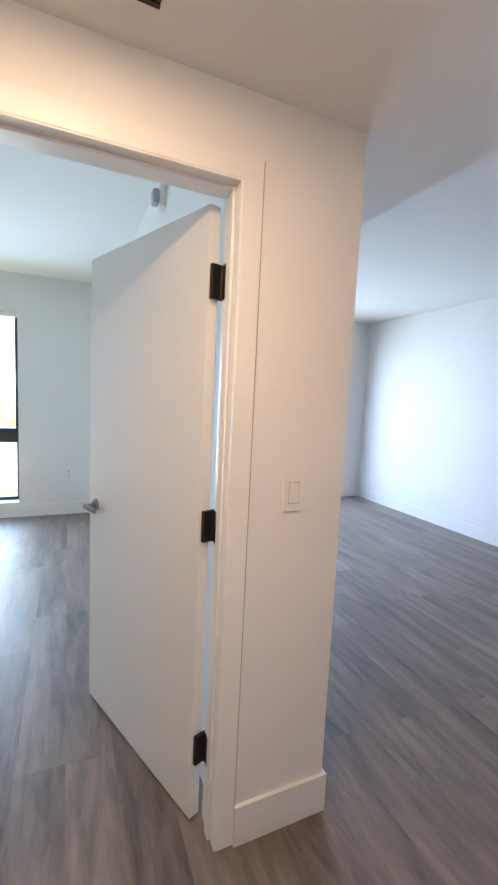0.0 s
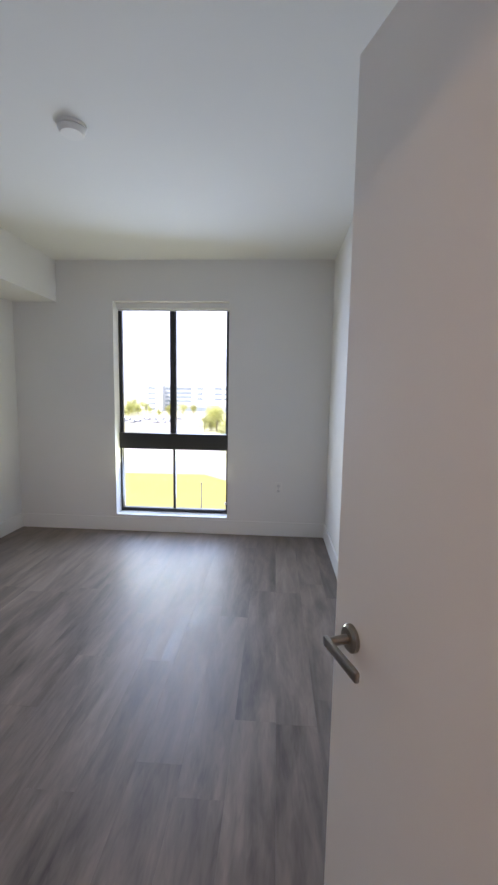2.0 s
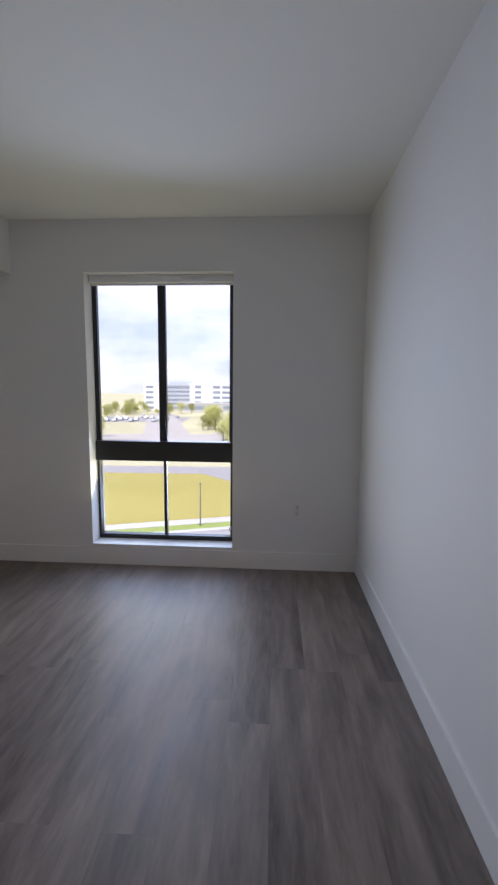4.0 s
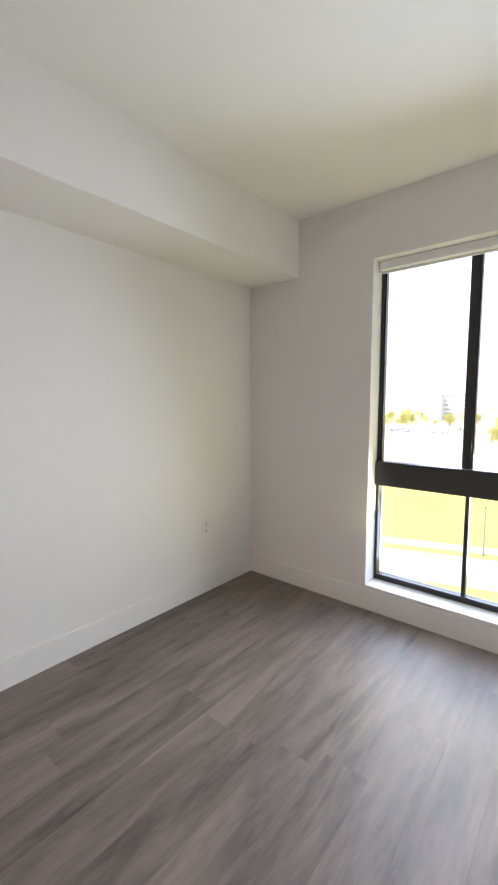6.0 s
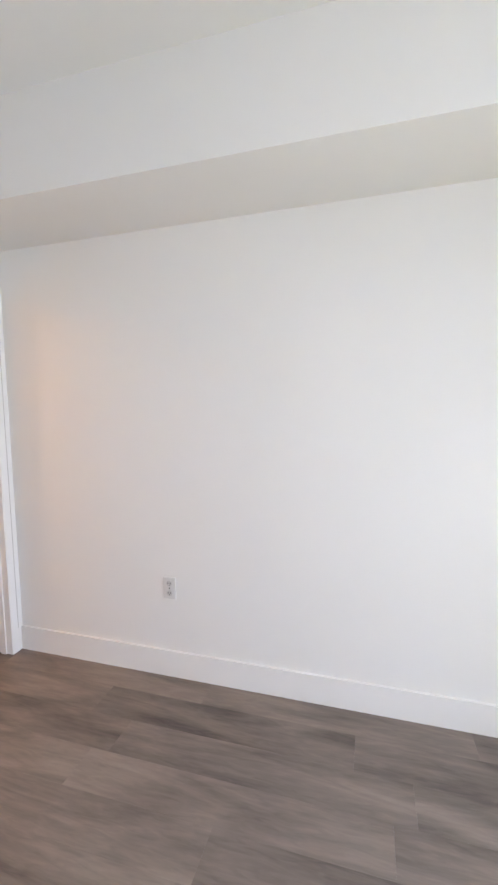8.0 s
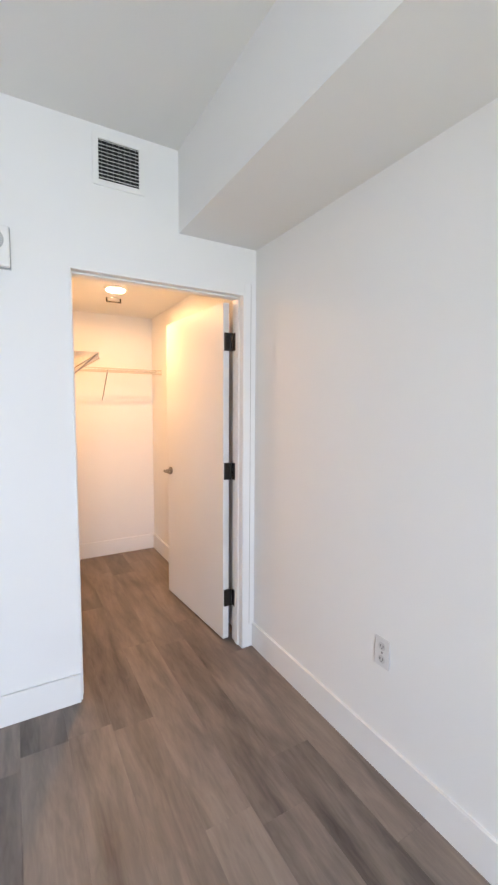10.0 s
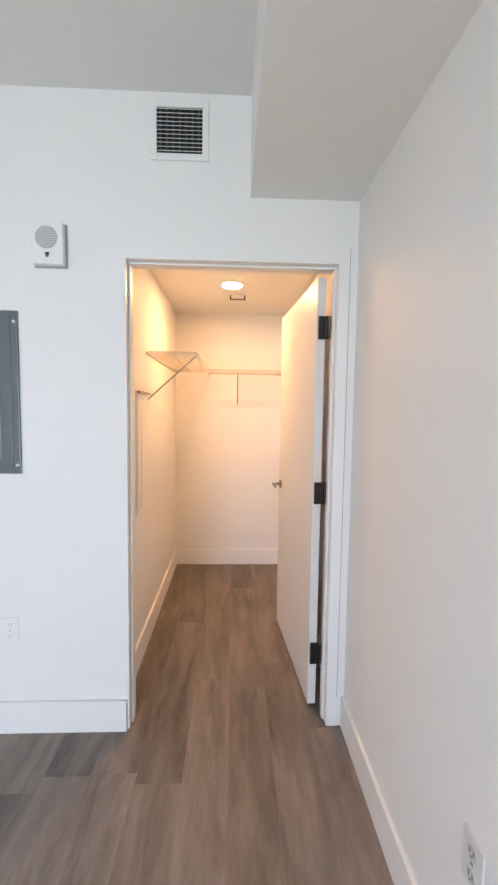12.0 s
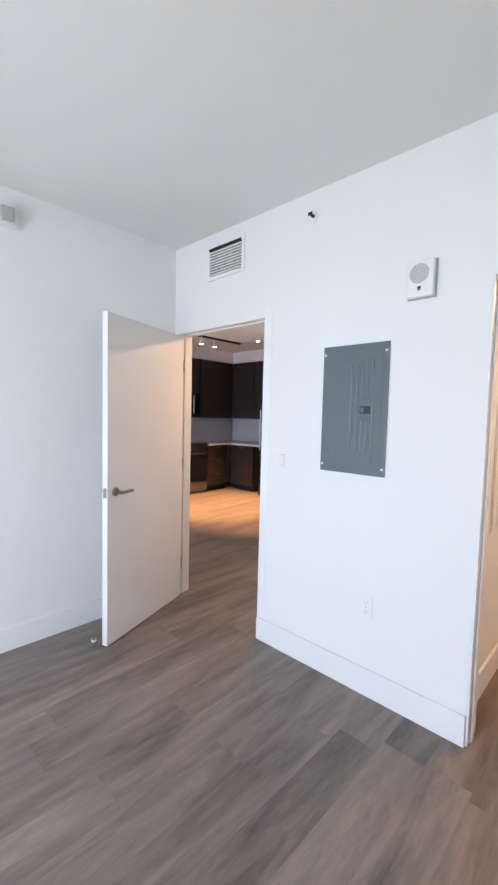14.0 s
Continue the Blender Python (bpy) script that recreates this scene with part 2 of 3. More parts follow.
# the second run is unseen, added to close off the space behind the hall
structure("wall_hall", boxes((1.16, 3.46, -1.52, -1.40, WB, 2.9), (3.34, 3.46, -4.3, -1.52, WB, 2.9)), WALL, "white hall wall ending in an outside corner", "wall")
structure("wall_living_east", boxes((7.0, 7.16, -4.3, D, WB, 2.9)), WALL, "plain white living room wall", "wall")
# unseen wall, added to close the flat on its south side
structure("wall_kitchen_south", boxes((3.34, 7.16, -4.46, -4.3, WB, 2.9)), WALL, "white wall behind the kitchen", "wall")
structure("soffit", boxes((0, SX, 0, D, SZ, H)), WALL, "white boxed soffit along the bedroom wall", "soffit")
structure("ceiling", boxes((-0.16, 7.16, -4.46, ND, H, H + 0.12)), CEIL, "flat white painted ceiling", "ceiling")
structure("ceiling_closet", boxes((0, 1.04, -2.02, HY, LOW, LOW + 0.1)), CEIL, "lowered white closet ceiling", "ceiling")
structure("ceiling_hall", boxes((1.16, 3.955, -1.52, HY, LOW, H), (3.544, 3.955, HY, D, LOW, H)), CEIL, "lowered white hall ceiling with a drop edge", "ceiling")
structure("subfloor", boxes((-0.16, 7.16, -4.46, ND, -0.3, -0.012)), SUB, "dark subfloor under the planks", "floor")


def baseboard(x0, x1, y0, y1):
    bm = boxes((x0, x1, y0, y1, -0.004, BASE - 0.006))
    cuboid(bm, x0, x1, y0, y1, BASE - 0.006, BASE)
    structure("baseboard", bm, TRIM, "tall flat white painted baseboard", "baseboard")


T = 0.013
CW = 0.058     # casing width
baseboard(0, T, 0.003, D)
baseboard(T, W - T, D - T, D)
baseboard(W - T, W, 0.003, D)
baseboard(CX1 + 0.002, EX0 - 0.002, 0.003, T + 0.003)
baseboard(1.04 - T, 1.04, -2.02 + T, HY - 0.02)
baseboard(0, 1.04, -2.02, -2.02 + T)
baseboard(0, T, -2.02 + T, HY - 0.02)
baseboard(EX1 + CW, 3.544 + T, HY - T, HY)
baseboard(3.544, 3.544 + T, HY, D)
baseboard(1.16, EX0 - CW, HY - T, HY)
baseboard(1.16, 3.46 + T, -1.40, -1.40 + T)
baseboard(3.46, 3.46 + T, -4.3, -1.40)
baseboard(7.0 - T, 7.0, -2.0, D)
baseboard(3.544 + T, 4.3, D - T, D)
baseboard(6.4, 7.0 - T, D - T, D)


def door_frame(name, x0, x1, head, stop0, stop1, label):
    """Flush painted frame: casings on both faces, linings, stops, and a dark strip for the shaded caulk joint beside
    the casing.
    """
    f = thing(name, Matrix(), label, "door frame", kind="structure")
    t = 0.008
    y0, y1 = HY, 0.0
    part("lining", boxes((x0, x0 + t, y0, y1, 0, head), bevel=0.002), TRIM, f)
    part("lining", boxes((x1 - t, x1, y0, y1, 0, head), bevel=0.002), TRIM, f)
    part("head_lining", boxes((x0 + t, x1 - t, y0, y1, head - t, head), bevel=0.002), TRIM, f)
    s = 0.009
    part("door_stop", boxes((x0 + t, x0 + t + s, stop0, stop1, 0, head - t), bevel=0.003), TRIM, f)
    part("door_stop", boxes((x1 - t - s, x1 - t, stop0, stop1, 0, head - t), bevel=0.003), TRIM, f)
    part("door_stop", boxes((x0 + t + s, x1 - t - s, stop0, stop1, head - t - s, head - t), bevel=0.003), TRIM, f)
    for face, sgn in ((y1, 1), (y0, -1)):
        def yy(a, b):
            return (min(face + sgn * a, face + sgn * b), max(face + sgn * a, face + sgn * b))
        a = yy(0.0, 0.0025)
        left = max(x0 - CW, 0.034 if x0 < 1 else -9)
        right = x1 + CW if face == y0 else min(x1 + CW, W - 0.002)
        part("casing", boxes((left, x0 + 0.003, *a, 0, head + CW), bevel=0.0008), TRIM, f)
        if not (face == y1 and x0 < 1):
            part("casing", boxes((x1 - 0.003, right, *a, 0, head + CW), bevel=0.0008), TRIM, f)
        if face == y0:
            part("casing", boxes((x0 + 0.003, x1 - 0.003, *a, head - 0.003, head + CW), bevel=0.0008), TRIM, f)
        c = yy(0.0, 0.003)
        if (x0 < 1) == (face == y1):
            if x0 < 1:
                part("caulk_shade_strip", boxes((left - 0.002, left, *c, BASE, head + CW)), CRACK, f)
            else:
                part("caulk_shade_strip", boxes((right, right + 0.0022, *c, BASE, head + CW)), CRACK, f)
    return f


door_frame("door_frame_1", CX0, CX1, CHEAD, -0.078, -0.040, "white painted closet door frame")
door_frame("door_frame_2", EX0, EX1, EHEAD, -0.088, -0.050, "white painted bedroom door frame")


def lever(parent, x, y, z, sx, sy):
    """Lever handle on a face at y, its arm running towards sx; sy is the side of the door."""
    h = part("handle", rod(rod(bmesh.new(), (x, y, z), (x, y + sy * 0.008, z), 0.027, 24), (x, y + sy * 0.008, z), (x, y + sy * 0.012, z), 0.026, 24, 0.022),
             NICKEL, parent, "satin nickel lever handle", True)
    part("neck", rod(bmesh.new(), (x, y + sy * 0.01, z), (x, y + sy * 0.058, z), 0.0095, 16, 0.0085), NICKEL, h, smooth=True)
    bm = bmesh.new()
    y0, y1 = sorted((y + sy * 0.048, y + sy * 0.058))
    x0, x1 = sorted((x - sx * 0.012, x + sx * 0.105))
    cuboid(bm, x0, x1, y0, y1, z - 0.011, z + 0.009, bevel=0.004)
    part("lever_arm", bm, NICKEL, h, smooth=True)


def door(name, m, length, side, tside, label, hinge_z):
    """A flush door leaf: hinge edge at the origin, running to side (-1 or +1) along x, thickness towards tside along y."""
    d = thing(name, m, label, "door")
    t = 0.04
    x0, x1 = sorted((side * 0.002, side * length))
    y0, y1 = sorted((0.0, tside * t))
    part("leaf", boxes((x0, x1, y0, y1, 0.010, 2.045), bevel=0.0025), DOOR, d)
    hx = side * (length - 0.068)
    lever(d, hx, 0.0, 0.965, -side, -tside)
    lever(d, hx, tside * t, 0.965, -side, tside)
    ex = side * length
    part("latch_plate", boxes((min(ex, ex + side * 0.0015), max(ex, ex + side * 0.0015), tside * t / 2 - 0.012, tside * t / 2 + 0.012, 0.935, 0.995)), NICKEL, d)
    for z in hinge_z:
        h = part("hinge", rod(bmesh.new(), (-side * 0.009, -tside * 0.003, z - 0.051), (-side * 0.009, -tside * 0.003, z + 0.051), 0.0085, 12), BRONZE, d, "dark bronze butt hinge", True)
        part("hinge_leaf", boxes((min(0, -side * 0.012), max(0, -side * 0.012) + 0.0025, min(0, tside * 0.034), max(0, tside * 0.034), z - 0.051, z + 0.051), bevel=0.0005), BRONZE, h)
    return d


HZ = (0.272, 1.058, 1.822)
door("bedroom_door", pose(3.127, 0.006, 0, 0, 0, -69.3), 0.829, -1, -1, "white flush bedroom door standing open on bronze hinges", HZ)
door("closet_door", pose(0.102, HY - 0.004, 0, 0, 0, -85.7), 0.84, 1, 1, "white flush closet door standing open into the closet", HZ)
for jx, jy, sgn in ((EX1 - 0.008, -0.036, -1), (CX0 + 0.008, HY, 1)):
    for z in HZ:
        tagged(part("hinge_plate", boxes((min(jx, jx + sgn * 0.003), max(jx, jx + sgn * 0.003), jy, jy + 0.036, z - 0.051, z + 0.051)), BRONZE),
               "dark bronze hinge plate screwed to the white door jamb", "hinge", "hinge plates")

# ---- bedroom window ----
win = thing("window_1", Matrix(), "tall black framed window with four panes and white sill", "window", kind="structure")
FY0, FY1 = 4.195, 4.255
RZ0, RZ1 = 0.850, 1.015
UPX0, UPX1 = 1.575, 1.615
part("stile", boxes((WX0, WX0 + 0.018, FY0, FY1, WZ0, WZ1), bevel=0.003), BLACK, win)
part("stile", boxes((WX1 - 0.030, WX1, FY0, FY1, WZ0, WZ1), bevel=0.003), BLACK, win)
part("head_rail", boxes((WX0 + 0.018, WX1 - 0.03, FY0, FY1, WZ1 - 0.05, WZ1), bevel=0.003), BLACK, win)
part("bottom_rail", boxes((WX0 + 0.018, WX1 - 0.03, FY0, FY1, WZ0 + 0.012, WZ0 + 0.050), bevel=0.003), BLACK, win)
part("middle_rail", boxes((WX0 + 0.002, WX1 - 0.002, FY0 - 0.030, FY1, RZ0, RZ1), bevel=0.005), BLACK, win)
part("mullion", boxes((UPX0, UPX1, FY0 + 0.004, FY1, RZ1, WZ1 - 0.05), bevel=0.003), BLACK, win)
part("mullion", boxes((1.594, 1.618, FY0 + 0.012, FY1 - 0.004, WZ0 + 0.05, RZ0), bevel=0.002), BLACK, win)
for a, b in ((WX0 + 0.018, UPX0), (UPX1, WX1 - 0.03)):
    part("sash_edge", boxes((a, a + 0.010, FY0 + 0.018, FY1 - 0.004, RZ1, WZ1 - 0.05), (b - 0.012, b, FY0 + 0.018, FY1 - 0.004, RZ1, WZ1 - 0.05)), BLACK, win)
    p = part("pane", boxes((a, b, 4.228, 4.234, RZ1, WZ1 - 0.05)), GLASS, win)
    p.visible_shadow = False
for a, b in ((WX0 + 0.018, 1.594), (1.618, WX1 - 0.03)):
    p = part("pane", boxes((a, b, 4.228, 4.234, WZ0 + 0.05, RZ0)), GLASS, win)
    p.visible_shadow = False
part("sill", boxes((WX0 + 0.001, WX1 - 0.001, D - 0.006, FY0, WZ0 - 0.002, WZ0 + 0.012), bevel=0.002), TRIM, win, "white painted window sill")
part("latch", boxes((WX1 - 0.040, WX1 - 0.022, FY0 - 0.022, FY0, 0.27, 0.30), bevel=0.004), PLASTIC, win)
shade = thing("roller_shade", Matrix(), "rolled-up light grey roller shade in window head", "roller shade")
part("cassette", boxes((WX0 + 0.008, WX1 - 0.008, 4.125, 4.190, 2.272, 2.328), bevel=0.008), SHADE, shade)
part("hem_bar", rod(bmesh.new(), (WX0 + 0.012, 4.178, 2.266), (WX1 - 0.012, 4.178, 2.266), 0.007, 10), SHADE, shade, smooth=True)

# living room window
win2 = thing("window_2", Matrix(), "wide black framed living room window", "window", kind="structure")
for a, b in ((4.3, 4.34), (5.33, 5.37), (6.36, 6.4)):
    part("stile", boxes((a, b, FY0, FY1, 0.158, 2.3), bevel=0.003), BLACK, win2)
for a, b in ((0.158, 0.198), (0.85, 1.015), (2.26, 2.3)):
    for c, d in ((4.34, 5.33), (5.37, 6.36)):
        part("rail", boxes((c, d, FY0, FY1, a, b), bevel=0.003), BLACK, win2)

# ---- wall fittings ----


def outlet(m, label, plastic=None, socket=None, slot=None):
    """Face towards +y of its own frame."""
    plastic, socket, slot = plastic or PLASTIC, socket or PALEPL, slot or GREYPL
    o = thing("wall_outlet", m, label, "outlet", "wall outlets")
    p = part("cover_plate", boxes((-0.036, 0.036, 0, 0.006, -0.058, 0.058), bevel=0.0025), plastic, o)
    for z in (-0.026, 0.026):
        s = part("socket", rod(bmesh.new(), (0, 0.005, z), (0, 0.0078, z), 0.0165, 20), socket, p)
    part("slot", boxes((-0.004, 0.004, 0.0055, 0.0066, -0.004, 0.004)), slot, p)
    for z in (-0.026, 0.026):
        part("slot", boxes((-0.009, -0.0045, 0.0075, 0.0084, z - 0.004, z + 0.007), (0.0045, 0.009, 0.0075, 0.0084, z - 0.004, z + 0.007), (-0.003, 0.003, 0.0075, 0.0084, z - 0.011, z - 0.006)), slot, p)
    return o


outlet(pose(0, 0.997, 0.490, 0, 0, -90), "white double outlet above the baseboard, side wall", PALEPL, OUTLETP, BLADE)
outlet(pose(0, 3.535, 0.495, 0, 0, -90), "white double outlet near the window corner")
outlet(pose(2.71, D, 0.495, 0, 0, 180), "white double outlet beside the tall window")
outlet(pose(1.482, 0, 0.470), "white double outlet below the breaker panel", PLASTIC, PLASTIC, OUTLETP)


def switch(m, label):
    o = thing("light_switch", m, label, "light switch", "light switches")
    part("cover_plate", boxes((-0.038, 0.038, 0, 0.006, -0.060, 0.060), bevel=0.0025), PLASTIC, o)
    part("rocker", boxes((-0.0165, 0.0165, 0.006, 0.0095, -0.033, 0.033), bevel=0.002), PLASTIC, o)
    part("rocker_gap", boxes((-0.0185, 0.0185, 0.0055, 0.0066, -0.035, 0.035)), GREYPL, o)


switch(pose(3.357, HY, 1.185, 0, 0, 180), "white rocker light switch on the hall wall")
switch(pose(2.077, 0, 1.187), "white rocker light switch beside the bedroom door")

panel = thing("breaker_panel", pose(1.6035, 0, 1.499), "grey steel breaker panel with ribbed door, closed", "breaker panel")
pw, ph = 0.1905, 0.339
part("trim_plate", boxes((-pw, pw, 0, 0.011, -ph, ph), bevel=0.004), PANELM, panel)
pd = part("panel_door", boxes((-pw + 0.030, pw - 0.030, 0.011, 0.016, -ph + 0.032, ph - 0.020), bevel=0.002), PANELM, panel)
for i, (zt, zb) in enumerate(((0.235, -0.235), (0.245, -0.205), (0.255, 0.06), (0.25, 0.06), (0.26, -0.28))):
    x = 0.012 - i * 0.031
    part("rib", boxes((x - 0.006, x + 0.006, 0.015, 0.022, zb, zt), bevel=0.003), PANELM, pd)
    if zb > 0:
        part("rib", boxes((x - 0.006, x + 0.006, 0.015, 0.022, -0.22, -0.06), bevel=0.003), PANELM, pd)
part("latch", boxes((-0.115, -0.045, 0.015, 0.021, -0.022, 0.018), bevel=0.003), PANELD, pd, "black pull latch")
part("latch_tab", boxes((-0.070, -0.052, 0.021, 0.025, -0.014, 0.010), bevel=0.002), PANELM, pd)
for x in (-pw + 0.014, pw - 0.014):
    for z in (-ph + 0.038, ph - 0.045):
        part("screw", rod(bmesh.new(), (x, 0.0105, z), (x, 0.0145, z), 0.0065, 12), ZINC, panel, smooth=True)
part("key_slot", boxes((0.135, 0.142, 0.0160, 0.0172, -0.22, -0.205)), PANELD, panel)

horn = thing("alarm_sounder", pose(1.2715, 0, 2.098), "white wall alarm sounder with round grey grille", "alarm")
part("back_box", boxes((-0.066, 0.066, 0, 0.012, -0.086, 0.086), bevel=0.003), GREYPL, horn)
part("housing", boxes((-0.062, 0.062, 0.012, 0.042, -0.082, 0.082), bevel=0.007), PLASTIC, horn)
gr = part("grille", rod(bmesh.new(), (0.002, 0.041, 0.022), (0.002, 0.0435, 0.022), 0.044, 32), GREYPL, horn, "round grey slotted grille")
for i in range(-4, 5):
    w = math.sqrt(0.040 ** 2 - (i * 0.0092) ** 2)
    part("slot", boxes((0.002 - w, 0.002 + w, 0.043, 0.0442, 0.022 + i * 0.0092 - 0.0016, 0.022 + i * 0.0092 + 0.0016)), GRILLE, gr)
part("indicator", boxes((-0.008, 0.008, 0.0415, 0.0435, -0.046, -0.036), (-0.006, 0.006, 0.0415, 0.0435, -0.054, -0.048)), DARK, horn)


def vent(x0, x1, z0, z1, n, tilt, back, label):
    v = thing("wall_vent", pose((x0 + x1) / 2, 0, (z0 + z1) / 2), label, "air vent", "wall vents")
    w, h, f = (x1 - x0) / 2, (z1 - z0) / 2, 0.026
    part("backing", boxes((-w, w, 0.0005, 0.002, -h, h)), back, v)
    part("frame", boxes((-w - f, -w, 0, 0.008, -h - f, h + f), (w, w + f, 0, 0.008, -h - f, h + f), (-w, w, 0, 0.008, h, h + f), (-w, w, 0, 0.008, -h - f, -h), bevel=0.001), PLASTIC, v)
    for i in range(n):
        z = -h + (i + 0.5) * 2 * h / n
        bm = bmesh.new()
        cuboid(bm, -w, w, -0.0065, 0.0065, -0.0009, 0.0009)
        bmesh.ops.transform(bm, matrix=Matrix.Translation((0, 0.009, z)) @ Matrix.Rotation(radians(tilt), 4, "X"), verts=bm.verts)
        part("slat", bm, PLASTIC, v)
    return v


v1 = vent(0.657, 0.842, 2.478, 2.655, 11, -32, DARK, "white square wall vent with open dark louvres")
for i in range(-3, 4):
    part("blade", boxes((i * 0.026 - 0.001, i * 0.026 + 0.001, 0.002, 0.004, -0.086, 0.086)), BLADE, v1)
v2 = vent(2.466, 2.783, 2.424, 2.613, 10, 30, VENTG, "white return air vent with downturned louvres")

# solid dark strip along the top edge of the return vent
part("dark_top_strip", boxes((-0.158, 0.158, 0.006, 0.0165, 0.080, 0.0935)), DARK, v2)

sens = thing("sprinkler_head", pose(1.899, 0, 2.574), "small sidewall sprinkler in white wall cup", "sprinkler")
part("cover_plate", rod(bmesh.new(), (0, 0, 0), (0, 0.006, 0), 0.028, 24), PLASTIC, sens, smooth=True)
part("nozzle", rod(bmesh.new(), (0, 0.006, 0), (0, 0.04, 0), 0.009, 12, 0.006), BRONZE, sens)
part("deflector", boxes((-0.014, 0.014, 0.038, 0.041, -0.006, 0.012), bevel=0.001), BRONZE, sens)

eb = thing("strobe_unit", pose(W, 1.19, 2.555, 0, 0, 90), "grey box strobe high on the bedroom wall", "alarm")
part("back_box", boxes((-0.06, 0.06, 0, 0.03, -0.06, 0.06), bevel=0.004), PLASTIC, eb)
part("lens", boxes((-0.035, 0.035, 0.03, 0.065, -0.04, 0.035), bevel=0.01), GREYPL, eb)

sm = thing("smoke_detector", pose(1.64, 2.045, H), "round white smoke detector on the ceiling", "smoke detector")
part("base_plate", rod(bmesh.new(), (0, 0, 0), (0, 0, -0.014), 0.070, 40), PLASTIC, sm, smooth=True)
part("housing", rod(bmesh.new(), (0, 0, -0.040), (0, 0, -0.017), 0.052, 40, 0.066), PLASTIC, sm, smooth=True)
part("gap_ring", rod(bmesh.new(), (0, 0, -0.018), (0, 0, -0.013), 0.060, 40), GREYPL, sm)

ds = thing("door_stop_post", pose(2.885, 0.81, 0), "small metal door stop on the floor", "door stop")
part("post", rod(bmesh.new(), (0, 0, 0), (0, 0, 0.045), 0.013, 16, 0.010), NICKEL, ds, smooth=True)
part("rubber_ring", rod(bmesh.new(), (0, 0, 0.026), (0, 0, 0.038), 0.016, 16), PLASTIC, ds, smooth=True)

# ---- closet ----


def ceiling_lamp(x, y, z, r, label):
    o = thing("ceiling_light", pose(x, y, z), label, "ceiling light", "ceiling lights")
    part("rim", rod(bmesh.new(), (0, 0, 0), (0, 0, -0.012), r, 40, r * 0.96), PLASTIC, o, smooth=True)
    part("diffuser", rod(bmesh.new(), (0, 0, -0.012), (0, 0, -0.018), r * 0.85, 40, r * 0.8), GLOW, o, "glowing warm diffuser", True)


ceiling_lamp(0.535, -1.11, LOW, 0.078, "round flush warm closet ceiling light, lit")
ceiling_lamp(2.66, -0.78, LOW, 0.10, "round flush warm hall ceiling light, lit")
sp = thing("closet_sprinkler", pose(0.495, -1.38, LOW), "small ceiling sprinkler with dark frame", "sprinkler")
part("cup", rod(bmesh.new(), (0, 0, 0), (0, 0, -0.008), 0.03, 24), PLASTIC, sp, smooth=True)
part("frame_arms", boxes((-0.058, 0.058, -0.005, 0.005, -0.038, -0.030), (-0.058, -0.048, -0.005, 0.005, -0.030, -0.004), (0.048, 0.058, -0.005, 0.005, -0.030, -0.004)), BRONZE, sp)


def wire_shelf(m, length, depth, label, braces):
    """Runs along +x, its back on y = 0, front towards +y; z = 0 is the deck."""
    s = thing("wire_shelf", m, label, "wire shelf", "closet shelves")
    part("back_rod", rods(((0, 0.006, 0), (length, 0.006, 0)), r=0.0035), WIRE, s)
    part("front_rod", rods(((0, depth, 0), (length, depth, 0)), r=0.0045), WIRE, s)
    part("lip_rod", rods(((0, depth + 0.004, -0.032), (length, depth + 0.004, -0.032)), r=0.0045), WIRE, s)
    part("middle_rod", rods(((0, depth * 0.5, -0.004), (length, depth * 0.5, -0.004)), r=0.003), WIRE, s)
    bm = bmesh.new()
    k = int(length / 0.026)
    for i in range(k + 1):
        x = 0.004 + i * (length - 0.008) / k
        rod(bm, (x, 0.004, 0.004), (x, depth, 0.004), 0.0014, 5)
        rod(bm, (x, depth, 0.004), (x, depth + 0.004, -0.034), 0.0014, 5)
    part("deck", bm, WIRE, s)
    for x in braces:
        part("brace", rods(((x, 0.004, -0.275), (x, depth - 0.01, -0.012)), r=0.0045), STEEL, s, "slanted metal shelf brace")
        part("wall_clip", boxes((x - 0.010, x + 0.010, 0, 0.008, -0.295, -0.262), bevel=0.002), PLASTIC, s)


wire_shelf(pose(1.04, -2.00, 1.775, 0, 0, 90), 1.31, 0.30, "white wire shelf along the closet side wall", (1.24,))
wire_shelf(pose(0.002, -2.02, 1.775), 0.725, 0.30, "white wire shelf across the closet back wall", (0.48,))
ap = thing("access_panel", pose(1.04, -0.60, 1.20, 0, 0, 90), "white access panel on the closet wall", "access panel")
part("frame", boxes((-0.15, 0.15, 0, 0.005, -0.34, 0.34), bevel=0.002), TRIM, ap)
part("cover", boxes((-0.135, 0.135, 0.005, 0.009, -0.325, 0.325), bevel=0.002), WALL, ap)
# raised dark strip drawn as the shaded line on the panel
part("edge_gap_shade", boxes((0.052, 0.056, 0.009, 0.0096, -0.32, 0.22)), CRACK, ap)
part("top_bar", boxes((-0.15, 0.14, 0.0, 0.022, 0.328, 0.338)), STEEL, ap)

# ---- hall and kitchen ----
hv = thing("ceiling_register", pose(2.83, -0.30, LOW), "dark slotted register in the hall ceiling", "air vent")
part("frame", boxes((-0.06, 0.06, -0.05, 0.05, -0.006, 0), bevel=0.002), PLASTIC, hv)
for i in range(4):
    part("slat", boxes((-0.05, 0.05, -0.036 + i * 0.02, -0.024 + i * 0.02, -0.012, -0.006)), BRONZE, hv)


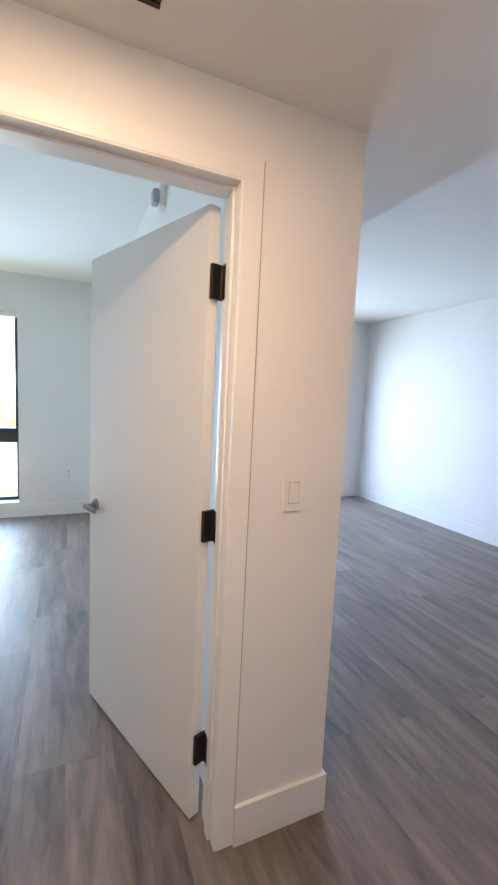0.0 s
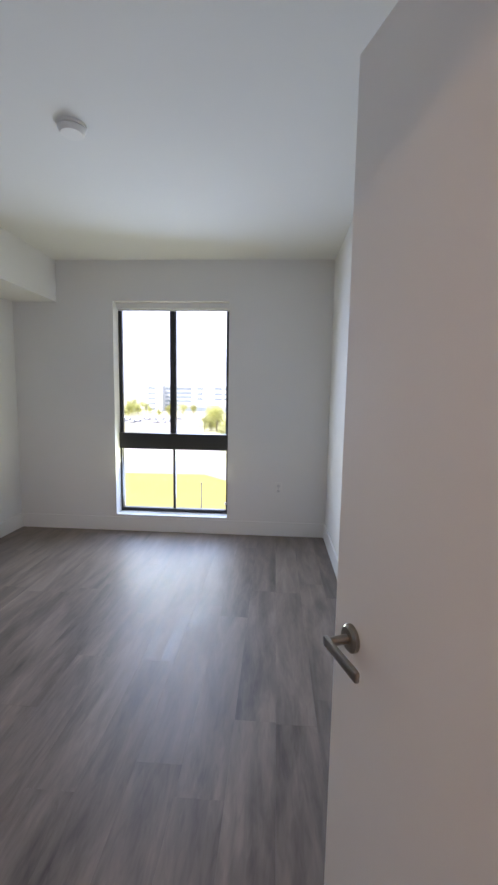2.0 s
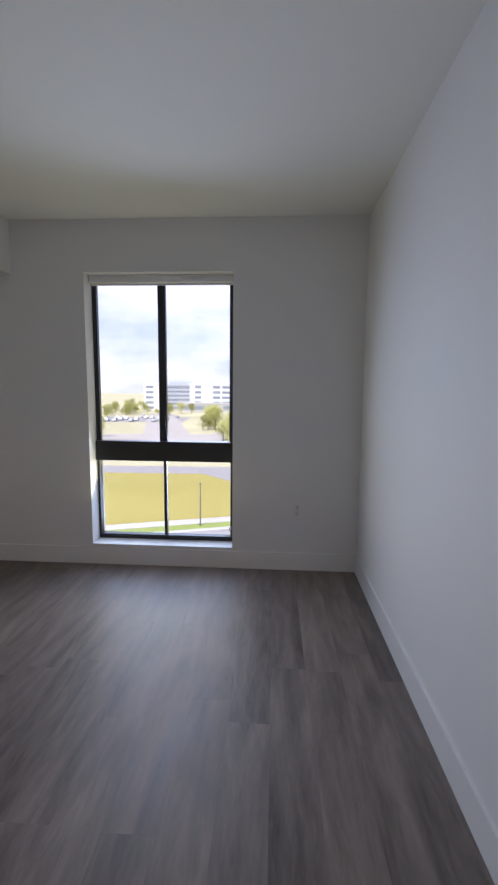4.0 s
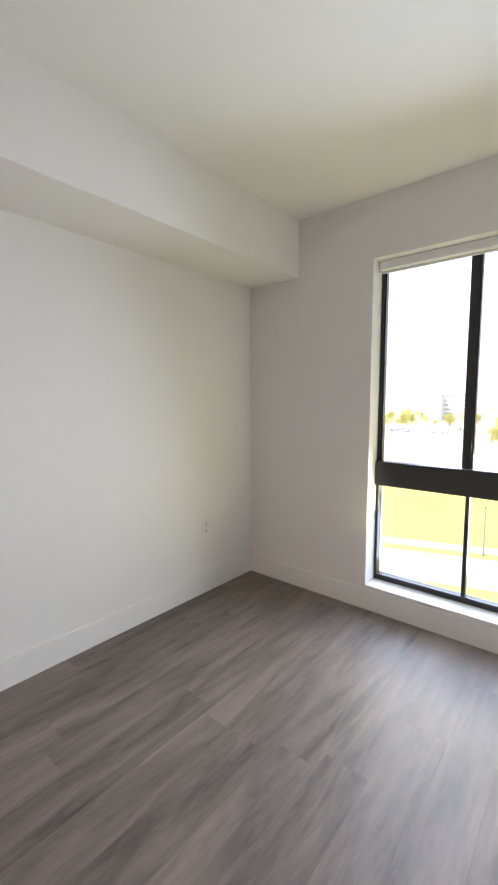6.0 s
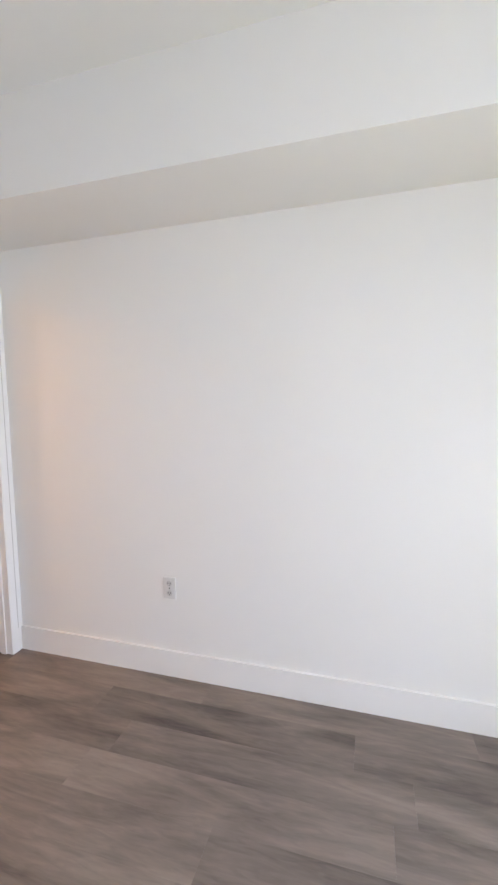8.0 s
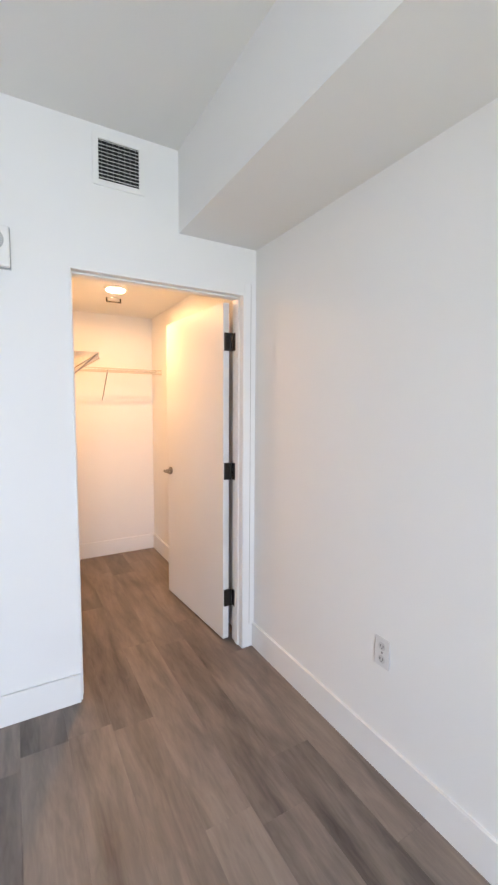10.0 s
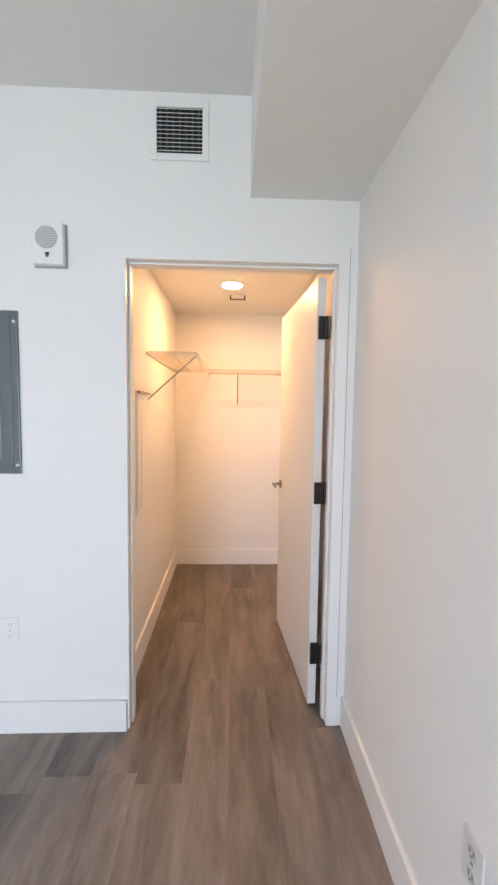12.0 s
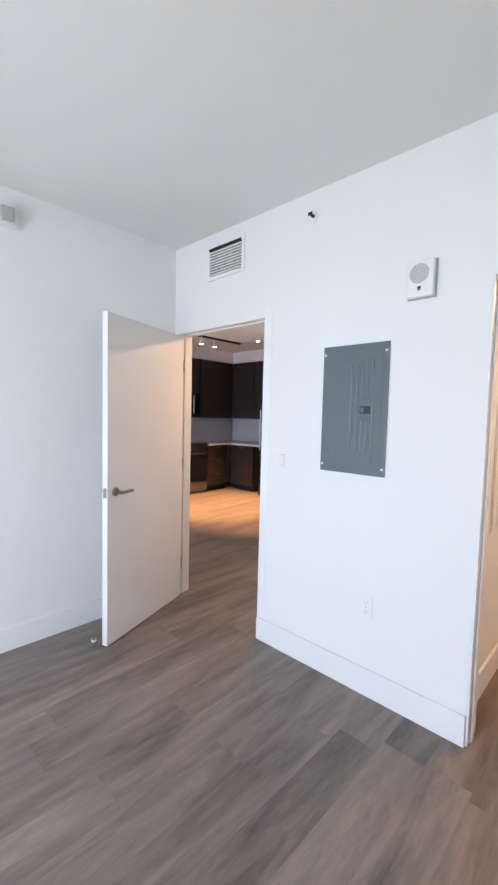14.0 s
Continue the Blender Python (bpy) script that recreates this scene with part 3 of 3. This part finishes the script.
def base_cabinet(m, width, label, drawers=False):
    """Back at y = 0, front towards +y."""
    c = thing("base_cabinet", m, label, "cabinet", "kitchen base cabinets")
    part("body", boxes((0.002, width - 0.002, 0.002, 0.58, 0.1, 0.87)), CABM, c)
    part("toe_kick", boxes((0.002, width - 0.002, 0.05, 0.53, 0, 0.1)), DARK, c)
    spans = ((0.11, 0.36), (0.365, 0.615), (0.62, 0.865)) if drawers else ((0.11, 0.865),)
    for a, b in spans:
        d = part("drawer_front" if drawers else "cabinet_door", boxes((0.004, width - 0.004, 0.582, 0.60, a, b), bevel=0.002), CABM, c)
        part("handle", rods(((width / 2 - 0.06, 0.622, b - 0.04), (width / 2 + 0.06, 0.622, b - 0.04)), r=0.005), STEEL, d)


def wall_cabinet(m, width, z0, z1, label):
    c = thing("wall_cabinet", m, label, "cabinet", "kitchen wall cabinets")
    part("body", boxes((0.002, width - 0.002, 0.002, 0.33, z0, z1)), CABM, c)
    part("cabinet_door", boxes((0.004, width - 0.004, 0.332, 0.35, z0 + 0.004, z1 - 0.004), bevel=0.002), CABM, c)


KX, KY = 7.0, -4.3
# east run: back on x = 7, front towards -x; south run: back on y = -4.3
for y, w in ((-2.30, 0.45), (-3.61, 0.50)):
    base_cabinet(pose(KX, y, 0, 0, 0, 90), w, "dark wood kitchen base cabinet beside the oven", True)
base_cabinet(pose(5.80, KY, 0), 0.60, "dark wood kitchen base cabinet under white counter")
for y, w in ((-2.30, 0.45), (-3.95, 0.84)):
    wall_cabinet(pose(KX, y, 0, 0, 0, 90), w, 1.39, 2.50, "tall dark wood wall cabinet")
wall_cabinet(pose(KX, -3.08, 0, 0, 0, 90), 0.76, 1.86, 2.50, "short dark wood cabinet above the microwave")
for x in (6.05, 5.45):
    wall_cabinet(pose(x, KY, 0), 0.58, 1.39, 2.50, "tall dark wood wall cabinet on back wall")
structure("kitchen_bulkhead", boxes((6.62, 7.0, -4.3, -1.85, 2.502, H), (3.46, 6.62, -4.3, -3.93, 2.502, H)), WALL, "white bulkhead above the kitchen cabinets", "soffit")
structure("backsplash", boxes((6.985, 7.0, -4.3, -1.85, 0.91, 1.39), (5.4, 6.985, -4.3, -4.285, 0.91, 1.39)), TILE, "pale backsplash behind the counters", "backsplash")
tagged(part("worktop", boxes((6.37, 6.984, -4.284, -3.11, 0.872, 0.91), (5.62, 6.37, -4.284, -3.67, 0.872, 0.91)), STONE), "white stone worktop turning the kitchen corner", "worktop")
tagged(part("worktop", boxes((6.37, 6.984, -2.30, -1.85, 0.872, 0.91), bevel=0.003), STONE), "short white stone worktop beside the oven", "worktop")
ov = thing("range_oven", pose(KX, -3.10, 0, 0, 0, 90), "black and steel range oven in the cabinet run", "oven")
part("body", boxes((0.01, 0.75, 0.02, 0.60, 0.03, 0.905), bevel=0.004), STEEL, ov)
part("oven_door", boxes((0.02, 0.74, 0.60, 0.625, 0.22, 0.78), bevel=0.004), OVENB, ov, "black glass oven door")
part("handle", rods(((0.08, 0.655, 0.74), (0.68, 0.655, 0.74)), r=0.009), STEEL, ov)
part("drawer", boxes((0.02, 0.74, 0.60, 0.62, 0.05, 0.20), bevel=0.004), STEEL, ov)
part("cooktop", boxes((0.01, 0.75, 0.03, 0.62, 0.906, 0.918), bevel=0.003), OVENB, ov)
mw = thing("microwave", pose(KX, -3.08, 0, 0, 0, 90), "black and steel microwave under the wall cabinet", "microwave")
part("body", boxes((0.005, 0.755, 0.02, 0.38, 1.42, 1.855), bevel=0.004), OVENB, mw)
part("handle", rods(((0.17, 0.41, 1.47), (0.17, 0.41, 1.80)), r=0.011), STEEL, mw)
fr = thing("refrigerator", pose(4.66, KY, 0), "tall dark refrigerator at the end of the counter", "refrigerator")
part("body", boxes((0.0, 0.74, 0.03, 0.80, 0.02, 1.78), bevel=0.006), OVENB, fr)
part("fridge_door", boxes((0.0, 0.74, 0.80, 0.86, 0.75, 1.78), bevel=0.008), OVENB, fr)
part("freezer_drawer", boxes((0.0, 0.74, 0.80, 0.86, 0.04, 0.735), bevel=0.008), OVENB, fr)
part("handle", rods(((0.69, 0.90, 0.85), (0.69, 0.90, 1.55)), r=0.01), STEEL, fr)
tr = thing("track_light", Matrix(), "dark ceiling track with lit spotlights over the kitchen", "track light")
part("rail", boxes((5.68, 5.71, -3.2, -1.6, H - 0.03, H - 0.001)), BRONZE, tr)
part("rail", boxes((4.755, 4.785, -3.6, -1.9, H - 0.03, H - 0.001)), BRONZE, tr)
for hx, hy in TRACK_HEADS:
    hd = part("spot_head", rod(bmesh.new(), (hx, hy, 2.572), (hx, hy, 2.655), 0.032, 20, 0.024), PLASTIC, tr, smooth=True)
    part("stem", rods(((hx, hy, 2.655), (hx, hy, H - 0.025)), r=0.008), PLASTIC, hd)
    part("bulb", rod(bmesh.new(), (hx, hy, 2.566), (hx, hy, 2.5715), 0.026, 20), GLOWT, hd)

# ---- outdoors ----
GZ = -13.0
GRASS = mat("dry_green_grass", (0.33, 0.285, 0.085), 0.9, vary=0.25, scale=0.06, vary2=0.15, bump_scale=2.0, spec=0.1)
MEADOW = mat("mixed_ground", (0.42, 0.39, 0.24), 0.9, vary=0.5, scale=0.03, vary2=0.2, bump_scale=0.6, spec=0.1)
ASPHALT = mat("worn_asphalt", (0.30, 0.285, 0.275), 0.9, vary=0.15, scale=0.3, vary2=0.1, bump_scale=20, spec=0.2)
VERGE = mat("green_verge_grass", (0.25, 0.30, 0.085), 0.9, vary=0.25, scale=0.2, vary2=0.15, bump_scale=2.0, spec=0.1)
PAVING = mat("sunlit_paving", (0.40, 0.365, 0.325), 0.85, vary=0.2, scale=0.12, vary2=0.08, spec=0.2)
CONCRETE = mat("pale_concrete", (0.52, 0.50, 0.47), 0.85, vary=0.1, scale=0.8, spec=0.2)
# leaf colour is paled to give the distant trees a hazy look
LEAF = mat("leaves", (0.36, 0.36, 0.12), 0.8, vary=0.35, scale=1.2, piece=0.25, spec=0.2)
BARK = mat("bark", (0.12, 0.09, 0.07), 0.9, vary=0.2, scale=4)
RENDER = mat("white_render", (0.80, 0.80, 0.80), 0.8, vary=0.04, scale=0.1, spec=0.2)
# grey-blue render carries the recessed wing's shade in its colour; plant rooms share it
GREYR = mat("shade_grey_render", (0.48, 0.50, 0.53), 0.8, vary=0.05, scale=0.1, spec=0.2)
# glass is lightened in colour, as if washed out by distance haze
WGLASS = mat("far_window_glass", (0.27, 0.30, 0.33), 0.15, vary=0.2, scale=0.3)
CARPAINT = mat("car_paint", (0.35, 0.35, 0.36), 0.3, vary=0.02, piece=0.4)
POLE = mat("pole_metal", (0.22, 0.21, 0.20), 0.5, 0.5)


def slanted(name, cx, cy, length, width, turn, z0, z1, material, label, category):
    bm = boxes((-length / 2, length / 2, -width / 2, width / 2, z0, z1))
    o = structure(name, bm, material, label, category)
    o.matrix_world = pose(cx, cy, GZ, 0, 0, turn)
    return o


structure("ground", boxes((-2500, 2500, 6, 4000, GZ - 1, GZ)), MEADOW, "flat mixed green ground reaching the horizon", "ground")
slanted("field", -22, 58.0, 190, 31, 4, 0.0, 0.05, GRASS, "yellow-green mown grass field", "field")
slanted("pavement", -6.3, 45.1, 160, 1.7, 18.5, 0.05, 0.14, CONCRETE, "pale concrete pavement along the field", "pavement")
slanted("verge", -6.0, 43.35, 160, 1.8, 18.5, 0.04, 0.10, VERGE, "narrow grass verge between pavement and kerb", "verge")
slanted("kerb", -5.6, 42.1, 160, 0.75, 18.5, 0.04, 0.16, CONCRETE, "pale concrete kerb of the street", "kerb")
slanted("road", -4.4, 38.4, 160, 7.0, 18.5, 0.03, 0.08, ASPHALT, "worn grey asphalt street below the window", "road")
slanted("near_verge", -1.9, 31.1, 160, 10.6, 18.5, 0.0, 0.12, VERGE, "grass strip on the near side of the street", "verge")
slanted("far_road", -12, 76.0, 220, 7, 2, 0.0, 0.07, ASPHALT, "grey road beyond the grass field", "road")
slanted("side_road", 3.0, 62.0, 38, 4.2, -47, 0.0, 0.09, ASPHALT, "narrow grey road curving past the field", "road")
slanted("avenue", -50, 196, 150, 16, 106, 0.0, 0.05, PAVING, "pale avenue leading into the distance", "road")
slanted("junction", -33, 113, 38, 56, 6, 0.0, 0.04, PAVING, "pale sunlit paving where the avenue begins", "road")
slanted("footpath", -15, 132, 84, 5, 93, 0.0, 0.06, PAVING, "pale footpath between the trees", "path")
slanted("parking_lot", -74, 214, 62, 40, 6, 0.0, 0.04, ASPHALT, "asphalt parking lot with rows of cars", "parking lot")


def street_lamp(x, y, h):
    o = thing("street_lamp", pose(x, y, GZ), "slim dark metal street lamp post on the verge", "street lamp", "street lamps")
    part("post", rod(bmesh.new(), (0, 0, 0.1), (0, 0, h), 0.085, 12, 0.055), POLE, o, smooth=True)
    part("foot", rod(bmesh.new(), (0, 0, 0), (0, 0, 0.35), 0.16, 12, 0.11), POLE, o)
    part("lantern", rod(bmesh.new(), (0, 0, h), (0, 0, h + 0.22), 0.07, 12, 0.10), POLE, o)


street_lamp(-1.0, 37.7, 4.3)
street_lamp(-5.2, 43.9, 4.6)
street_lamp(-19.5, 39.2, 4.6)
street_lamp(9.5, 48.9, 4.6)


def tree(h, seed):
    rnd = random.Random(seed)
    o = thing("tree", pose(0, 0, GZ), "broad green tree with an uneven leafy crown", "tree", "trees")
    bm = rod(bmesh.new(), (0, 0, 0), (0.1, 0, h * 0.5), h * 0.03, 8, h * 0.018)
    limbs = []
    for i in range(8):
        a, r = rnd.uniform(0, 6.28), rnd.uniform(0.14, 0.30) * h
        tip = Vector((math.cos(a) * r, math.sin(a) * r, h * rnd.uniform(0.30, 0.82)))
        rod(bm, (0.05, 0, h * rnd.uniform(0.3, 0.48)), tip, h * 0.012, 6, h * 0.005)
        limbs.append(tip)
    part("trunk", bm, BARK, o)
    limbs.append(Vector((0, 0, h * 0.8)))
    verts, faces = [], []
    for tip in limbs:
        br = h * rnd.uniform(0.22, 0.31)
        for _ in range(200):
            v = Vector((rnd.gauss(0, 1), rnd.gauss(0, 1), rnd.gauss(0, 0.8)))
            c = tip + v.normalized() * br * rnd.uniform(0.4, 1.1)
            u = Vector((rnd.gauss(0, 1), rnd.gauss(0, 1), rnd.gauss(0, 1))).normalized()
            w = u.orthogonal().normalized()
            s = h * rnd.uniform(0.016, 0.034)
            k = len(verts)
            verts += [c - u * s, c + w * s * 0.6, c + u * s, c - w * s * 0.6]
            faces.append((k, k + 1, k + 2, k + 3))
    me = bpy.data.meshes.new("crown")
    me.from_pydata(verts, [], faces)
    me.materials.append(LEAF)
    cr = new("crown", me)
    cr.parent = o
    return o


rt = random.Random(11)
forms = [tree(9.6, 3), tree(6.2, 8), tree(8.0, 21)]
spots = [(-8.2, 116), (-12.5, 124), (-4.2, 112), (-1.0, 121), (-5, 131), (-9.5, 140), (-54, 128), (-58, 140), (-62, 152)]
spots += [(-1.5, 70.5), (-0.2, 68.6), (0.6, 70.4), (-2.9, 71.3), (1.8, 67.5)]
spots += [(rt.uniform(-26, -19), rt.uniform(140, 178)) for _ in range(5)]
spots += [(rt.uniform(-4, 22), rt.uniform(108, 240)) for _ in range(12)]
spots += [(rt.uniform(-150, -92), rt.uniform(190, 300)) for _ in range(16)]
spots += [(rt.uniform(-100, -52), rt.uniform(244, 290)) for _ in range(14)]
spots += [(rt.uniform(-330, -130), rt.uniform(350, 520)) for _ in range(26)]
spots += [(rt.uniform(-36, 12), rt.uniform(200, 285)) for _ in range(20)]
for i, (x, y) in enumerate(spots):
    if i < 3:
        forms[i].matrix_world = pose(x, y, GZ)
    else:
        k = rt.uniform(0.6, 0.95) * (0.4 if y < 90 else 1.0)
        c = copy_thing(forms[i % 3], pose(x, y, GZ, 0, 0, rt.uniform(0, 360)))
        c.scale = (k, k, k)


def car():
    o = thing("parked_car", pose(0, 0, GZ + 0.04), "parked car standing in the parking lot", "car", "parked cars")
    part("body", boxes((-0.9, 0.9, -2.2, 2.2, 0.30, 0.85), bevel=0.12), CARPAINT, o)
    bm = boxes((-0.78, 0.78, -1.3, 1.1, 0.85, 1.42))
    for v in bm.verts:
        if v.co.z > 1.2:
            v.co.y *= 0.72
            v.co.x *= 0.86
    part("cabin", bm, WGLASS, o)
    part("roof", boxes((-0.66, 0.66, -0.92, 0.78, 1.415, 1.46), bevel=0.01), CARPAINT, o)
    for x in (-0.86, 0.86):
        for y in (-1.35, 1.35):
            part("wheel", rod(bmesh.new(), (x - 0.1, y, 0.32), (x + 0.1, y, 0.32), 0.32, 14), DARK, o)
    return o


first = car()
first.matrix_world = pose(-80, 198, GZ + 0.04, 0, 0, 8)
for row in range(5):
    for i in range(13):
        if rt.random() < 0.55 or (row == 0 and i == 0):
            continue
        copy_thing(first, pose(-98 + i * 3.9 + rt.uniform(-0.3, 0.3), 198 + row * 8.0, GZ + 0.04, 0, 0, 4 + rt.choice((0, 180))))


def office(name, m, w, d, h, storeys, bays, material, label):
    """Front face towards -y; windows in storeys and bays."""
    o = thing(name, m, label, "building", "far buildings")
    part("wall", boxes((-w / 2, w / 2, 0, d, 0, h)), material, o)
    part("roof", boxes((-w / 2 - 0.4, w / 2 + 0.4, -0.4, d + 0.4, h, h + 0.9)), material, o)
    sh = h / storeys
    for s in range(storeys):
        for b0, b1 in bays:
            p = part("window", boxes((b0, b1, -0.12, 0.0, s * sh + sh * 0.32, s * sh + sh * 0.80)), WGLASS, o)
    return o


hospital = office("office_building", pose(-38, 330, GZ, 0, 0, 7), 52, 24, 20.3, 5, [(-22, -17), (-8, -2), (-0.5, 5.5), (7, 13), (17, 23)], RENDER,
                  "white five-storey building with dark window bands")
wing = office("office_wing", pose(-76, 336, GZ, 0, 0, 14), 26, 22, 19.6, 6, [(-11, 11)], GREYR, "wing greyed for shade, with long glazed storeys")
office("office_annex", pose(-93, 322, GZ, 0, 0, 7), 12, 22, 20.0, 5, [(-4.5, 1.5)], RENDER, "white end block of the far building")
part("plant_room", boxes((-6, 13, 4, 16, 20.4, 23.0)), GREYR, wing)
part("plant_room", boxes((-22, -6, 6, 16, 21.2, 22.6)), GREYR, hospital)
office("low_block", pose(-36, 300, GZ, 0, 0, 7), 60, 14, 6.0, 1, [(-28, -4), (2, 26)], CONCRETE, "low pale entrance block before the tall building")
office("small_house", pose(-70, 150, GZ, 0, 0, 10), 8, 9, 5.5, 2, [(-3, -1), (1, 3)], RENDER, "small white building beside the parking lot")


# ---- floor planks ----
floor_ob = thing("floor", Matrix(), "grey-brown wood-look vinyl plank floor", "floor", kind="structure")
PW, PL, GAP = 0.181, 1.22, 0.0001
plank_meshes = {}


def plank(x, y0, y1):
    n = round(y1 - y0, 2)
    if n not in plank_meshes:
        me = bpy.data.meshes.new("plank")
        w, h, b = PW / 2 - GAP, (y1 - y0) / 2 - GAP, 0.0002
        vs = [(-w, -h, -0.008), (w, -h, -0.008), (w, h, -0.008), (-w, h, -0.008), (-w, -h, -b), (w, -h, -b), (w, h, -b), (-w, h, -b),
              (b - w, b - h, 0), (w - b, b - h, 0), (w - b, h - b, 0), (b - w, h - b, 0)]
        fs = [(8, 9, 10, 11)]
        for i in range(4):
            j = (i + 1) % 4
            fs += [(i, j, 4 + j, 4 + i), (4 + i, 4 + j, 8 + j, 8 + i)]
        me.from_pydata(vs, [], fs)
        me.materials.append(FLOOR)
        plank_meshes[n] = me
    ob = new("plank", plank_meshes[n])
    ob.location = (x, (y0 + y1) / 2, 0)
    ob.parent = floor_ob


rf = random.Random(5)
x = PW / 2 - 0.02
while x < 7.05:
    south = -2.05 if x < 1.1 else (-1.45 if x < 3.4 else -4.33)
    y = south
    step = round(rf.choice((0.3, 0.55, 0.8, 1.05)) + rf.uniform(-0.08, 0.08), 2)
    while y < D + 0.02:
        e = min(round(y + step, 2), D + 0.03)
        if D + 0.03 - e < 0.12:
            e = D + 0.03
        plank(x, y, e)
        y, step = e, PL
        if e > D + 0.02:
            break
    x += PW
